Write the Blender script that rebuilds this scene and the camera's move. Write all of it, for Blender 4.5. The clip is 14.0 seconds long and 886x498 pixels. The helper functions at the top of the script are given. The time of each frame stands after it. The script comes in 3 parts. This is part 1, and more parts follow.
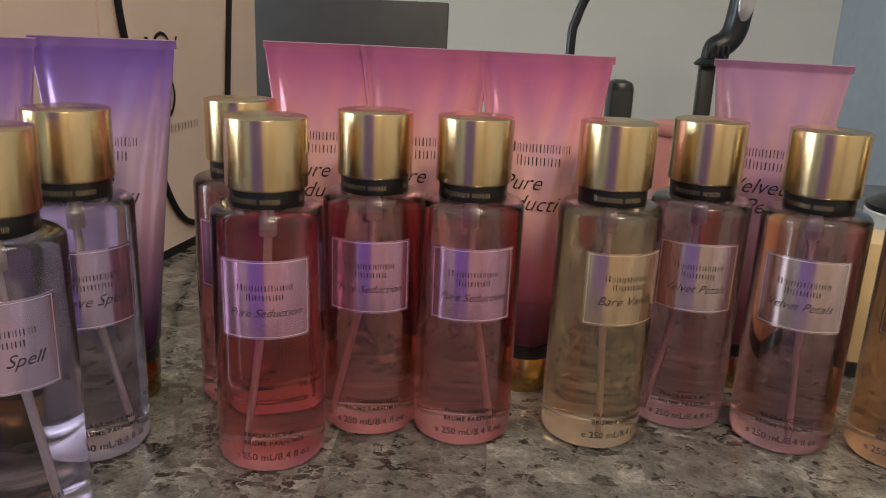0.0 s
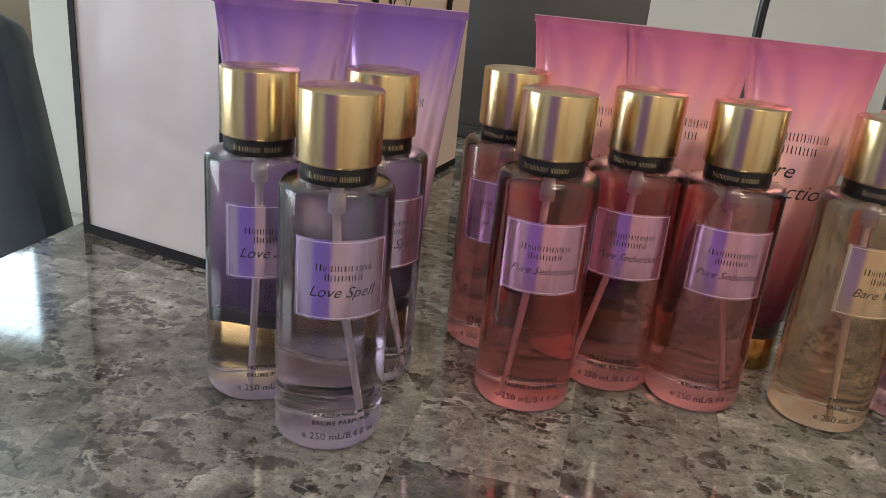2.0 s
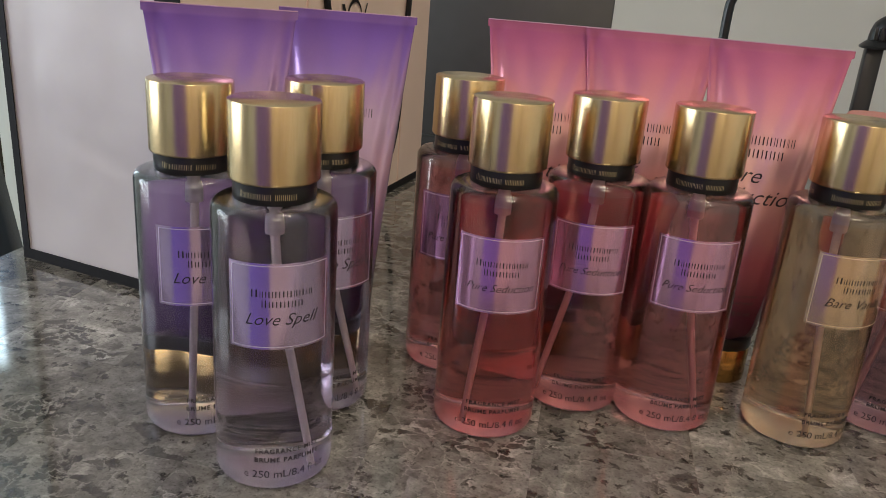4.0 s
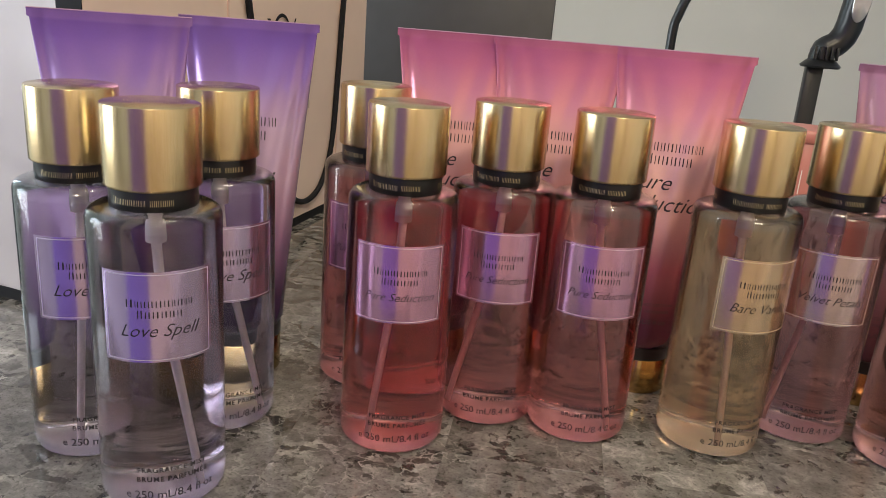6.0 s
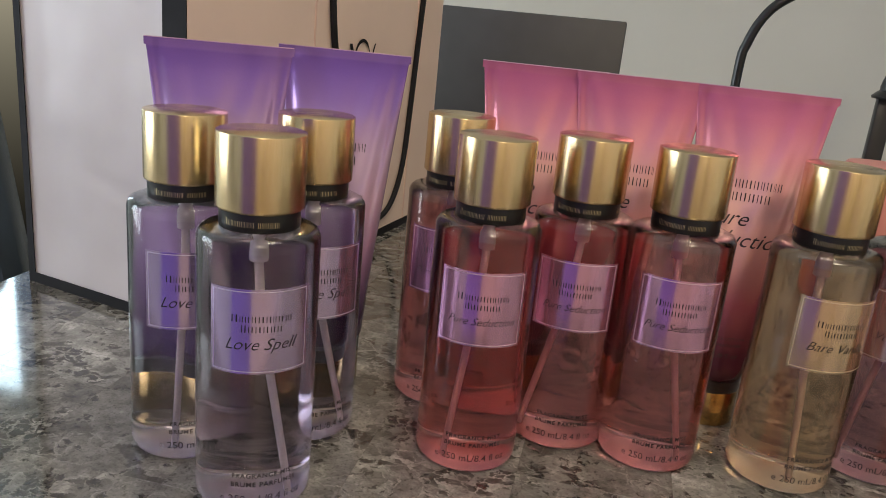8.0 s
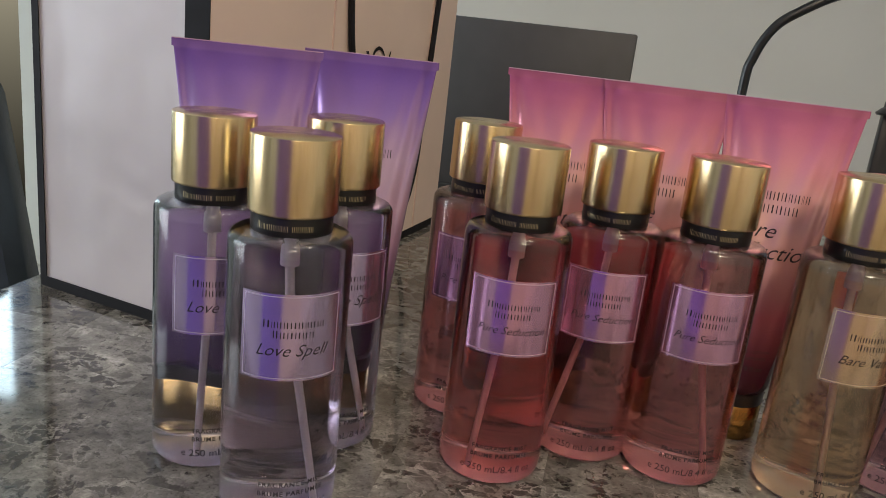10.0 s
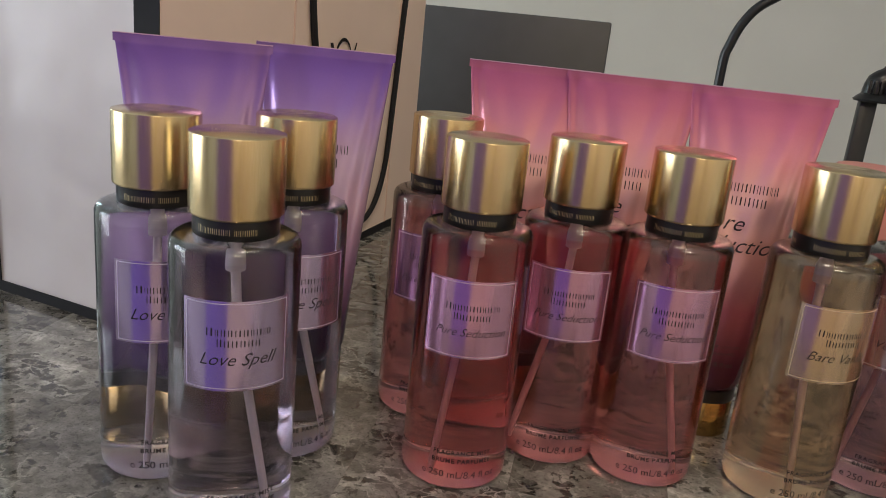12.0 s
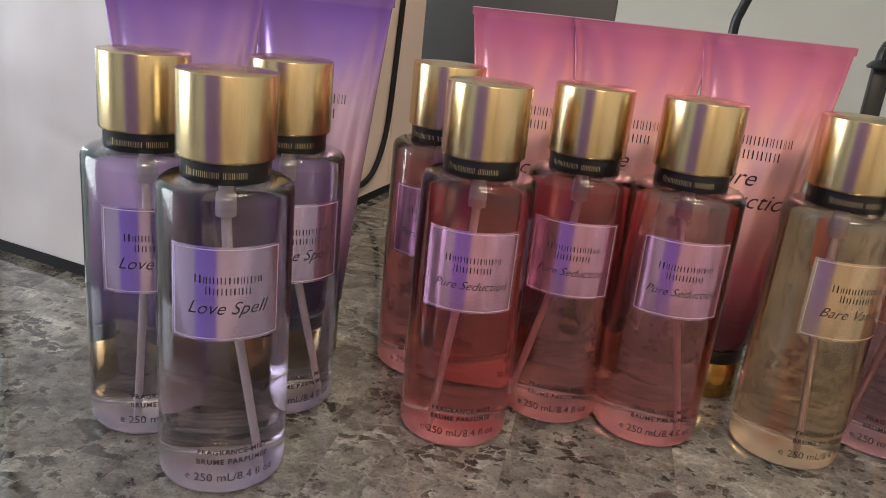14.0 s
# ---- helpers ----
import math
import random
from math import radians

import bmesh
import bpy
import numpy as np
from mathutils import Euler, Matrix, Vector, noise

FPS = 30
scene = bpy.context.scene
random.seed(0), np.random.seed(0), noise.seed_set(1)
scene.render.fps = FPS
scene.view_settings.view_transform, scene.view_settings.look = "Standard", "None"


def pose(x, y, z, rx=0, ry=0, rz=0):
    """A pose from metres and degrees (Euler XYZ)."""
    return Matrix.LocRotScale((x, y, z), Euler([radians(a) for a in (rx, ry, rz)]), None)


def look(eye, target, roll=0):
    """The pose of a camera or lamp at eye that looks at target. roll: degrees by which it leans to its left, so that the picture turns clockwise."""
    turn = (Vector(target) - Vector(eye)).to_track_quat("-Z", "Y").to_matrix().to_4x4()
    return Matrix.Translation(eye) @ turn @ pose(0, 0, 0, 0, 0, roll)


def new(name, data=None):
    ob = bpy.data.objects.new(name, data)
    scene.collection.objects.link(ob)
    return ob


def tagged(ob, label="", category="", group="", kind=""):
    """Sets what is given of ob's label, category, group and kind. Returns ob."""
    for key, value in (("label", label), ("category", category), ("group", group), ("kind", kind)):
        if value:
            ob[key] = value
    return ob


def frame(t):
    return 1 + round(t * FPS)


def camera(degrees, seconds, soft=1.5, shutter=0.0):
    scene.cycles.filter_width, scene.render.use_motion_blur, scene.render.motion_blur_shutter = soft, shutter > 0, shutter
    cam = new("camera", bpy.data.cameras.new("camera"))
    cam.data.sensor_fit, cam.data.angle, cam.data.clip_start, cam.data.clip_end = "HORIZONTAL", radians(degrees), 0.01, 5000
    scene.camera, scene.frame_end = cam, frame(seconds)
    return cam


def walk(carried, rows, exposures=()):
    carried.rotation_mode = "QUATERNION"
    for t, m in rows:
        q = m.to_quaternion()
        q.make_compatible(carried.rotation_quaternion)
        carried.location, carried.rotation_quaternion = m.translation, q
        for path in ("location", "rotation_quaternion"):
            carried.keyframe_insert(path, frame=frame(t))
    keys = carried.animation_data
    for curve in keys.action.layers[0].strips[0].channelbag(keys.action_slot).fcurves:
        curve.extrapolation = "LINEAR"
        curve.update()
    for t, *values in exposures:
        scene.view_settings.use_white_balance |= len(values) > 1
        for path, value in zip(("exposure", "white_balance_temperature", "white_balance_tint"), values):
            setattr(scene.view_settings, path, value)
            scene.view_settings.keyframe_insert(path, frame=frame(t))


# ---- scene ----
LENS = 58.88
cam = camera(LENS, 14.0, soft=0.6, shutter=0.08)
# seconds, x, y, z, and the turns about x, y and z
PATH = [
    (0.0, 0.0796, 0.0273, 0.2515, 73.51, -2.33, 3.61),
    (0.5, 0.0182, 0.0557, 0.2587, 71.62, -2.93, 9.08),
    (1.0, -0.0100, 0.0215, 0.2584, 70.39, -3.60, 11.58),
    (1.5, -0.0041, -0.0332, 0.2702, 69.92, -4.43, 13.36),
    (2.0, -0.0050, -0.0210, 0.2636, 69.58, -5.05, 13.46),
    (2.5, 0.0021, -0.0182, 0.2676, 70.07, -5.11, 13.36),
    (5.0, 0.0061, 0.0228, 0.2534, 70.72, -3.59, 10.11),
    (5.5, 0.0281, 0.0173, 0.2520, 71.37, -3.72, 9.73),
    (6.0, 0.0427, 0.0230, 0.2513, 72.37, -4.17, 9.20),
    (6.5, 0.0427, 0.0210, 0.2507, 73.09, -4.71, 10.05),
    (7.0, 0.0182, 0.0036, 0.2612, 72.86, -5.35, 10.86),
    (7.5, 0.0098, 0.0025, 0.2600, 72.87, -5.47, 11.87),
    (8.0, 0.0255, 0.0050, 0.2603, 73.20, -5.26, 13.27),
    (8.5, 0.0260, 0.0064, 0.2525, 73.15, -4.93, 15.07),
    (11.0, -0.0061, 0.0043, 0.2609, 74.62, -6.42, 11.50),
    (11.5, 0.0055, 0.0098, 0.2657, 74.09, -5.89, 11.51),
    (12.0, 0.0174, 0.0244, 0.2568, 73.47, -5.51, 11.83),
    (12.5, 0.0332, 0.0441, 0.2331, 72.66, -5.21, 12.30),
    (13.0, 0.0337, 0.0509, 0.2395, 72.06, -5.35, 12.53),
    (13.5, 0.0286, 0.0356, 0.2416, 71.67, -5.60, 12.80),
    (14.0, 0.0199, 0.0360, 0.2402, 71.63, -5.68, 12.32),
]
# the phone's own exposure drifts: seconds and stops
EXPOSURES = [(0.0, -0.30), (0.5, -0.22), (1.0, 0.0), (1.5, 0.15), (2.0, -0.08), (2.5, -0.12), (5.0, -0.25), (5.5, 0.05), (6.5, 0.12), (7.0, 0.15), (7.5, -0.15), (8.5, -0.12), (11.0, -0.40), (11.5, -0.20), (12.5, -0.32), (13.0, 0.0), (14.0, 0.0)]
walk(cam, [(t, pose(x, y, z, rx, ry, rz)) for t, x, y, z, rx, ry, rz in PATH], EXPOSURES)

# ---- world, lamps, exposure ----

world = bpy.data.worlds.new("sky")
scene.world = world
world.use_nodes = True
wn, wl = world.node_tree.nodes, world.node_tree.links
sky = wn.new("ShaderNodeTexSky")
sky.sky_type, sky.sun_disc, sky.sun_elevation, sky.sun_rotation = "NISHITA", False, radians(35), radians(250)
wn["Background"].inputs[1].default_value = 0.12
wl.new(sky.outputs[0], wn["Background"].inputs[0])


def area(name, m, sx, sy, watts, colour):
    d = bpy.data.lights.new(name, "AREA")
    d.shape, d.size, d.size_y, d.energy, d.color = "RECTANGLE", sx, sy, watts, colour
    ob = new(name, d)
    ob.matrix_world = m
    return ob


area("window_daylight", look((-2.96, -0.2, 0.565), (0.0, -0.2, 0.565)), 1.55, 1.3, 54, (0.80, 0.90, 1.0))
area("glass_door_daylight", look((-2.49, 2.36, 0.35), (-2.49, 0.0, 0.35)), 0.82, 1.9, 50, (0.66, 0.88, 1.0))
area("ceiling_lamp_light", look((0.20, 0.35, 1.60), (0.20, 0.35, 0.0)), 0.45, 0.45, 9, (1.0, 0.86, 0.68))
# added fill from behind the camera, brightens what faces it; no fixture there
area("rear_fill_light", look((0.60, -1.10, 1.60), (0.60, -1.10, 0.0)), 0.45, 0.45, 39, (1.0, 0.85, 0.60))


# ---- materials ----
def nodes_of(name):
    m = bpy.data.materials.new(name)
    m.use_nodes = True
    return m, m.node_tree.nodes, m.node_tree.links, m.node_tree.nodes["Principled BSDF"]


def mapped(n, l, scale=(1, 1, 1), coords="Object"):
    tc, mp = n.new("ShaderNodeTexCoord"), n.new("ShaderNodeMapping")
    mp.inputs["Scale"].default_value = scale
    l.new(tc.outputs[coords], mp.inputs[0])
    return mp.outputs[0]


def ramp(n, l, source, stops):
    r = n.new("ShaderNodeValToRGB")
    e = r.color_ramp.elements
    while len(e) < len(stops):
        e.new(0.5)
    for k, (at, c) in enumerate(stops):
        e[k].position, e[k].color = at, (*c, 1)
    l.new(source, r.inputs[0])
    return r.outputs[0]


def mixed(n, l, kind, fac, a, b):
    x = n.new("ShaderNodeMix")
    x.data_type, x.blend_type = "RGBA", kind
    for sock, v in ((x.inputs[0], fac), (x.inputs[6], a), (x.inputs[7], b)):
        if isinstance(v, bpy.types.NodeSocket):
            l.new(v, sock)
        elif isinstance(v, (int, float)):
            sock.default_value = v
        else:
            sock.default_value = (*v, 1)
    return x.outputs[2]


def noise_tex(n, l, vec, scale, detail=4, rough=0.55):
    t = n.new("ShaderNodeTexNoise")
    t.inputs["Scale"].default_value, t.inputs["Detail"].default_value, t.inputs["Roughness"].default_value = scale, detail, rough
    if vec is not None:
        l.new(vec, t.inputs["Vector"])
    return t.outputs["Fac"]


def bumped(n, l, b, height, strength, dist):
    k = n.new("ShaderNodeBump")
    k.inputs["Strength"].default_value, k.inputs["Distance"].default_value = strength, dist
    l.new(height, k.inputs["Height"])
    l.new(k.outputs[0], b.inputs["Normal"])


def plain(name, colour, rough=0.5, metal=0.0, grain=0.12, scale=30, bump=0.0, bump_scale=200, **more):
    """A surface with slight blotches and a fine grain."""
    m, n, l, b = nodes_of(name)
    vec = mapped(n, l)
    lo, hi = [c * (1 - grain) for c in colour], [min(1, c * (1 + grain)) for c in colour]
    l.new(ramp(n, l, noise_tex(n, l, vec, scale), [(0.3, lo), (0.7, hi)]), b.inputs["Base Color"])
    r = n.new("ShaderNodeMapRange")
    r.inputs["To Min"].default_value, r.inputs["To Max"].default_value = rough * 0.85, min(1, rough * 1.15)
    l.new(noise_tex(n, l, vec, scale * 4), r.inputs["Value"])
    l.new(r.outputs[0], b.inputs["Roughness"])
    b.inputs["Metallic"].default_value = metal
    for key, v in more.items():
        b.inputs[key.replace("_", " ")].default_value = v
    if bump:
        bumped(n, l, b, noise_tex(n, l, vec, bump_scale), bump, 0.001)
    return m


def liquid(name, colour, haze=0.06):
    """Clear plastic filled with a tinted liquid: slightly darker low down, air under the shoulder, the wall slightly
    wavy.
    """
    m, n, l, b = nodes_of(name)
    vec = mapped(n, l)
    s = n.new("ShaderNodeSeparateXYZ")
    l.new(vec, s.inputs[0])
    r = n.new("ShaderNodeMapRange")
    r.inputs["From Min"].default_value, r.inputs["From Max"].default_value = 0.0, 0.1506
    l.new(s.outputs["Z"], r.inputs["Value"])
    lo = [c * 0.90 for c in colour]
    pale = [0.62 + 0.32 * c for c in colour]
    level = ramp(n, l, r.outputs[0], [(0.0, lo), (0.30, lo), (0.70, colour), (0.940, colour), (0.948, [0.9 * c for c in colour]), (0.956, pale)])
    l.new(level, b.inputs["Base Color"])
    bumped(n, l, b, noise_tex(n, l, mapped(n, l, (1, 1, 3.5)), 14, 0, 0.4), 0.02, 0.003)
    b.inputs["Roughness"].default_value, b.inputs["IOR"].default_value, b.inputs["Transmission Weight"].default_value = haze, 1.34, 1.0
    b.inputs["Coat Weight"].default_value, b.inputs["Coat Roughness"].default_value, b.inputs["Coat IOR"].default_value = 0.5, 0.22, 1.5
    return m


def tube_print(name, stops, metal=0.40):
    """Pearly plastic printed in a fade from the cap to the seal."""
    m, n, l, b = nodes_of(name)
    vec = mapped(n, l)
    s = n.new("ShaderNodeSeparateXYZ")
    l.new(vec, s.inputs[0])
    r = n.new("ShaderNodeMapRange")
    r.inputs["From Min"].default_value, r.inputs["From Max"].default_value = 0.03, 0.232
    l.new(s.outputs["Z"], r.inputs["Value"])
    base = ramp(n, l, r.outputs[0], stops)
    l.new(mixed(n, l, "MULTIPLY", 0.12, base, ramp(n, l, noise_tex(n, l, vec, 900, 2), [(0.3, (0.75, 0.75, 0.75)), (0.7, (1, 1, 1))])), b.inputs["Base Color"])
    b.inputs["Metallic"].default_value, b.inputs["Roughness"].default_value = metal, 0.27
    bumped(n, l, b, noise_tex(n, l, vec, 30, 2), 0.16, 0.002)
    return m


def breccia():
    """Polished breccia: a pale speckled ground, broken dark zones netted with pale veins, single dark clasts."""
    m, n, l, b = nodes_of("breccia_marble")
    info = n.new("ShaderNodeObjectInfo")
    off = n.new("ShaderNodeVectorMath")
    off.operation = "MULTIPLY_ADD"
    l.new(info.outputs["Random"], off.inputs[0])
    off.inputs[1].default_value = (7.3, 3.1, 5.7)
    tc = n.new("ShaderNodeTexCoord")
    l.new(tc.outputs["Object"], off.inputs[2])
    vec = off.outputs[0]

    def warped(scale, detail, rough, amount):
        w = n.new("ShaderNodeTexNoise")
        w.inputs["Scale"].default_value, w.inputs["Detail"].default_value, w.inputs["Roughness"].default_value = scale, detail, rough
        l.new(vec, w.inputs["Vector"])
        k = n.new("ShaderNodeVectorMath")
        k.operation = "MULTIPLY_ADD"
        l.new(w.outputs["Color"], k.inputs[0])
        k.inputs[1].default_value = (amount, amount * 0.8, 0.0)
        l.new(vec, k.inputs[2])
        return k.outputs[0]

    bent = warped(34, 9, 0.72, 0.040)

    def cells(scale, feature, out, tall=1.0):
        stretch = n.new("ShaderNodeMapping")
        stretch.inputs["Scale"].default_value = (1, tall, 1)
        l.new(bent, stretch.inputs[0])
        v = n.new("ShaderNodeTexVoronoi")
        v.feature, v.inputs["Scale"].default_value = feature, scale
        l.new(stretch.outputs[0], v.inputs["Vector"])
        return v.outputs[out]

    def grey(source, stops):
        return ramp(n, l, source, [(at, (v, v, v)) for at, v in stops])

    def times(a, c):
        k = n.new("ShaderNodeMath")
        k.operation = "MULTIPLY"
        l.new(a, k.inputs[0])
        l.new(c, k.inputs[1])
        return k.outputs[0]

    def clasts(scale, share, vein, tall=1.0):
        """A mask of broken pieces: the given share of the cells, drawn in from their edges."""
        pick = n.new("ShaderNodeSeparateColor")
        l.new(cells(scale, "F1", "Color", tall), pick.inputs[0])
        inner = grey(cells(scale, "DISTANCE_TO_EDGE", "Distance", tall), [(vein * 0.5, 0.0), (vein, 1.0)])
        return times(inner, grey(pick.outputs[0], [(share, 1.0), (share + 0.02, 0.0)])), pick.outputs[1]

    ground = ramp(n, l, noise_tex(n, l, vec, 34, 12, 0.76), [(0.28, (0.055, 0.052, 0.048)), (0.42, (0.112, 0.109, 0.101)), (0.56, (0.205, 0.200, 0.187)), (0.70, (0.46, 0.448, 0.42))])
    speck = ramp(n, l, noise_tex(n, l, vec, 520, 3, 0.65), [(0.34, (0.35, 0.34, 0.32)), (0.44, (1, 1, 1)), (0.60, (1, 1, 1)), (0.72, (1.45, 1.45, 1.4))])
    tone = mixed(n, l, "MULTIPLY", 0.7, ground, speck)
    dark = ramp(n, l, noise_tex(n, l, vec, 160, 7, 0.7), [(0.30, (0.014, 0.013, 0.012)), (0.55, (0.042, 0.039, 0.036)), (0.72, (0.11, 0.104, 0.095))])
    zone = grey(noise_tex(n, l, vec, 17, 3, 0.5), [(0.49, 0.0), (0.60, 0.95)])
    net, _ = clasts(88, 0.58, 0.075, 1.6)
    tone = mixed(n, l, "MIX", times(net, zone), tone, dark)
    single, shade = clasts(38, 0.11, 0.11, 1.3)
    tone = mixed(n, l, "MIX", times(single, grey(shade, [(0.0, 0.55), (1.0, 0.95)])), tone, dark)
    small, _ = clasts(210, 0.17, 0.09)
    tone = mixed(n, l, "MIX", times(small, grey(noise_tex(n, l, vec, 60, 2), [(0.40, 0.0), (0.52, 0.9)])), tone, dark)
    vein = times(grey(cells(52, "DISTANCE_TO_EDGE", "Distance", 0.8), [(0.0, 0.8), (0.014, 0.35), (0.03, 0.0)]), grey(noise_tex(n, l, vec, 22), [(0.45, 0.0), (0.58, 0.9)]))
    tone = mixed(n, l, "MIX", vein, tone, (0.34, 0.33, 0.305))
    slab_tone = ramp(n, l, info.outputs["Random"], [(0.0, (0.50, 0.48, 0.46)), (0.25, (0.80, 0.78, 0.76)), (0.7, (1.0, 1.0, 1.0)), (1.0, (1.2, 1.19, 1.17))])
    l.new(mixed(n, l, "MULTIPLY", 0.85, tone, slab_tone), b.inputs["Base Color"])
    b.inputs["Roughness"].default_value = 0.07
    b.inputs["Specular IOR Level"].default_value = 0.75
    return m


def foil(name, colour):
    m, n, l, b = nodes_of(name)
    b.inputs["Base Color"].default_value = (*colour, 1)
    b.inputs["Metallic"].default_value = 0.9
    vec = mapped(n, l, (1, 1, 40))
    r = n.new("ShaderNodeMapRange")
    r.inputs["To Min"].default_value, r.inputs["To Max"].default_value = 0.15, 0.21
    l.new(noise_tex(n, l, vec, 60), r.inputs["Value"])
    l.new(r.outputs[0], b.inputs["Roughness"])
    return m


def brushed_gold():
    """Gold brushed upright: reflections smear up and down and stay crisp around the cap."""
    m, n, l, b = nodes_of("brushed_gold")
    vec = mapped(n, l, (1, 1, 0.03))
    l.new(ramp(n, l, noise_tex(n, l, vec, 2500, 3), [(0.3, (0.61, 0.46, 0.24)), (0.7, (0.69, 0.54, 0.31))]), b.inputs["Base Color"])
    b.inputs["Metallic"].default_value, b.inputs["Roughness"].default_value = 1.0, 0.27
    b.inputs["Anisotropic"].default_value, b.inputs["Anisotropic Rotation"].default_value = 0.55, 0.25
    turn = n.new("ShaderNodeTangent")
    turn.direction_type, turn.axis = "RADIAL", "Z"
    l.new(turn.outputs[0], b.inputs["Tangent"])
    return m


GOLD = brushed_gold()
POLISHED = plain("polished_gold", (0.40, 0.27, 0.10), 0.16, 1.0, grain=0.05)
BLACK = plain("black_plastic", (0.012, 0.012, 0.013), 0.3)
INK = plain("black_ink", (0.012, 0.010, 0.014), 0.5, grain=0.05)
GILT = plain("gilt_print", (0.62, 0.52, 0.30), 0.35, 0.8)
CLEAR = plain("milky_plastic", (0.70, 0.66, 0.69), 0.35, Transmission_Weight=0.45)
FROSTED = plain("frosted_plastic", (0.38, 0.36, 0.36), 0.40, Transmission_Weight=0.9)
MARBLE = breccia()
SCENTS = {
    "purple": (liquid("lavender_liquid", (0.74, 0.66, 0.76), 0.07), foil("lilac_foil", (0.58, 0.47, 0.70)), plain("lilac_line", (0.75, 0.68, 0.82), 0.4, 0.4), "lavender"),
    "pink": (liquid("rose_liquid", (0.93, 0.35, 0.35), 0.08), foil("orchid_foil", (0.76, 0.43, 0.62)), plain("orchid_line", (0.85, 0.68, 0.78), 0.4, 0.4), "rose pink"),
    "vanilla": (liquid("vanilla_liquid", (1.0, 0.69, 0.43), 0.10), foil("champagne_foil", (0.80, 0.60, 0.40)), plain("champagne_line", (0.85, 0.72, 0.55), 0.4, 0.4), "pale peach"),
    "petal": (liquid("plum_liquid", (0.68, 0.36, 0.38), 0.08), foil("blush_foil", (0.74, 0.58, 0.58)), plain("blush_line", (0.85, 0.76, 0.74), 0.4, 0.4), "dusky rose"),
    "amber": (liquid("amber_liquid", (0.78, 0.42, 0.22)), foil("amber_foil", (0.65, 0.42, 0.28)), plain("amber_line", (0.85, 0.7, 0.5), 0.4, 0.4), "amber"),
}
WALL = plain("painted_wall", (0.62, 0.60, 0.54), 0.8, grain=0.03, scale=3, bump=0.15, bump_scale=120)


# ---- mesh helpers ----
def mesh_of(name, bm, material, smooth=True):
    me = bpy.data.meshes.new(name)
    bm.normal_update()
    bm.to_mesh(me)
    bm.free()
    if material:
        me.materials.append(material)
    if smooth:
        me.set_sharp_from_angle(angle=radians(38))
        me.polygons.foreach_set("use_smooth", [True] * len(me.polygons))
    return me


def part(name, bm, material, parent=None, label=""):
    """One mesh object, under a thing or a part."""
    ob = new(name, bm if isinstance(bm, bpy.types.Mesh) else mesh_of(name, bm, material))
    ob.parent = parent
    return tagged(ob, label, kind="stuff" if name in ("imprint", "print", "lettering", "border_line") else "")


def lathe(profile, steps=48):
    """A solid of revolution about z from (radius, height) pairs."""
    bm = bmesh.new()
    rings = []
    for r, z in profile:
        if r < 1e-6:
            rings.append([bm.verts.new((0, 0, z))])
        else:
            rings.append([bm.verts.new((r * math.cos(2 * math.pi * k / steps), r * math.sin(2 * math.pi * k / steps), z)) for k in range(steps)])
    for a, b in zip(rings, rings[1:]):
        for k in range(steps):
            j = (k + 1) % steps
            if len(a) == 1 and len(b) > 1:
                bm.faces.new((a[0], b[j], b[k]))
            elif len(b) == 1 and len(a) > 1:
                bm.faces.new((a[k], a[j], b[0]))
            elif len(a) > 1:
                bm.faces.new((a[k], a[j], b[j], b[k]))
    return bm


def box(sx, sy, sz, at=(0, 0, 0), bevel=0.0, bm=None):
    bm = bm or bmesh.new()
    made = bmesh.ops.create_cube(bm, size=1, matrix=Matrix.Translation(at) @ Matrix.Diagonal((sx, sy, sz, 1)))
    if bevel:
        edges = list({e for v in made["verts"] for e in v.link_edges})
        bmesh.ops.bevel(bm, geom=edges, offset=bevel, segments=2, affect="EDGES", profile=0.5)
    return bm


def pipe(points, radius, steps=10, caps=True, bm=None):
    """A round tube along points."""
    bm = bm or bmesh.new()
    pts = [Vector(p) for p in points]
    rings, up = [], Vector((0.13, 0.31, 0.94))
    for k, p in enumerate(pts):
        d = (pts[min(k + 1, len(pts) - 1)] - pts[max(k - 1, 0)]).normalized()
        u = d.cross(up)
        u = (u if u.length > 1e-3 else d.cross(Vector((1, 0, 0)))).normalized()
        v = d.cross(u)
        r = radius[k] if isinstance(radius, (list, tuple)) else radius
        rings.append([bm.verts.new(p + (u * math.cos(a) + v * math.sin(a)) * r) for a in (2 * math.pi * j / steps for j in range(steps))])
    for a, b in zip(rings, rings[1:]):
        for k in range(steps):
            j = (k + 1) % steps
            bm.faces.new((a[k], a[j], b[j], b[k]))
    if caps:
        bm.faces.new(list(reversed(rings[0])))
        bm.faces.new(rings[-1])
    bmesh.ops.recalc_face_normals(bm, faces=bm.faces)
    return bm


def spline(points, n=8):
    """Points on a smooth line through the given ones."""
    p = [Vector(q) for q in points]
    p = [2 * p[0] - p[1]] + p + [2 * p[-1] - p[-2]]
    out = []
    for k in range(1, len(p) - 2):
        for j in range(n):
            t = j / n
            out.append(0.5 * ((2 * p[k]) + (p[k + 1] - p[k - 1]) * t + (2 * p[k - 1] - 5 * p[k] + 4 * p[k + 1] - p[k + 2]) * t * t + (3 * p[k] - p[k - 1] - 3 * p[k + 1] + p[k + 2]) * t ** 3))
    return out + [p[-2]]


WORDS = {}


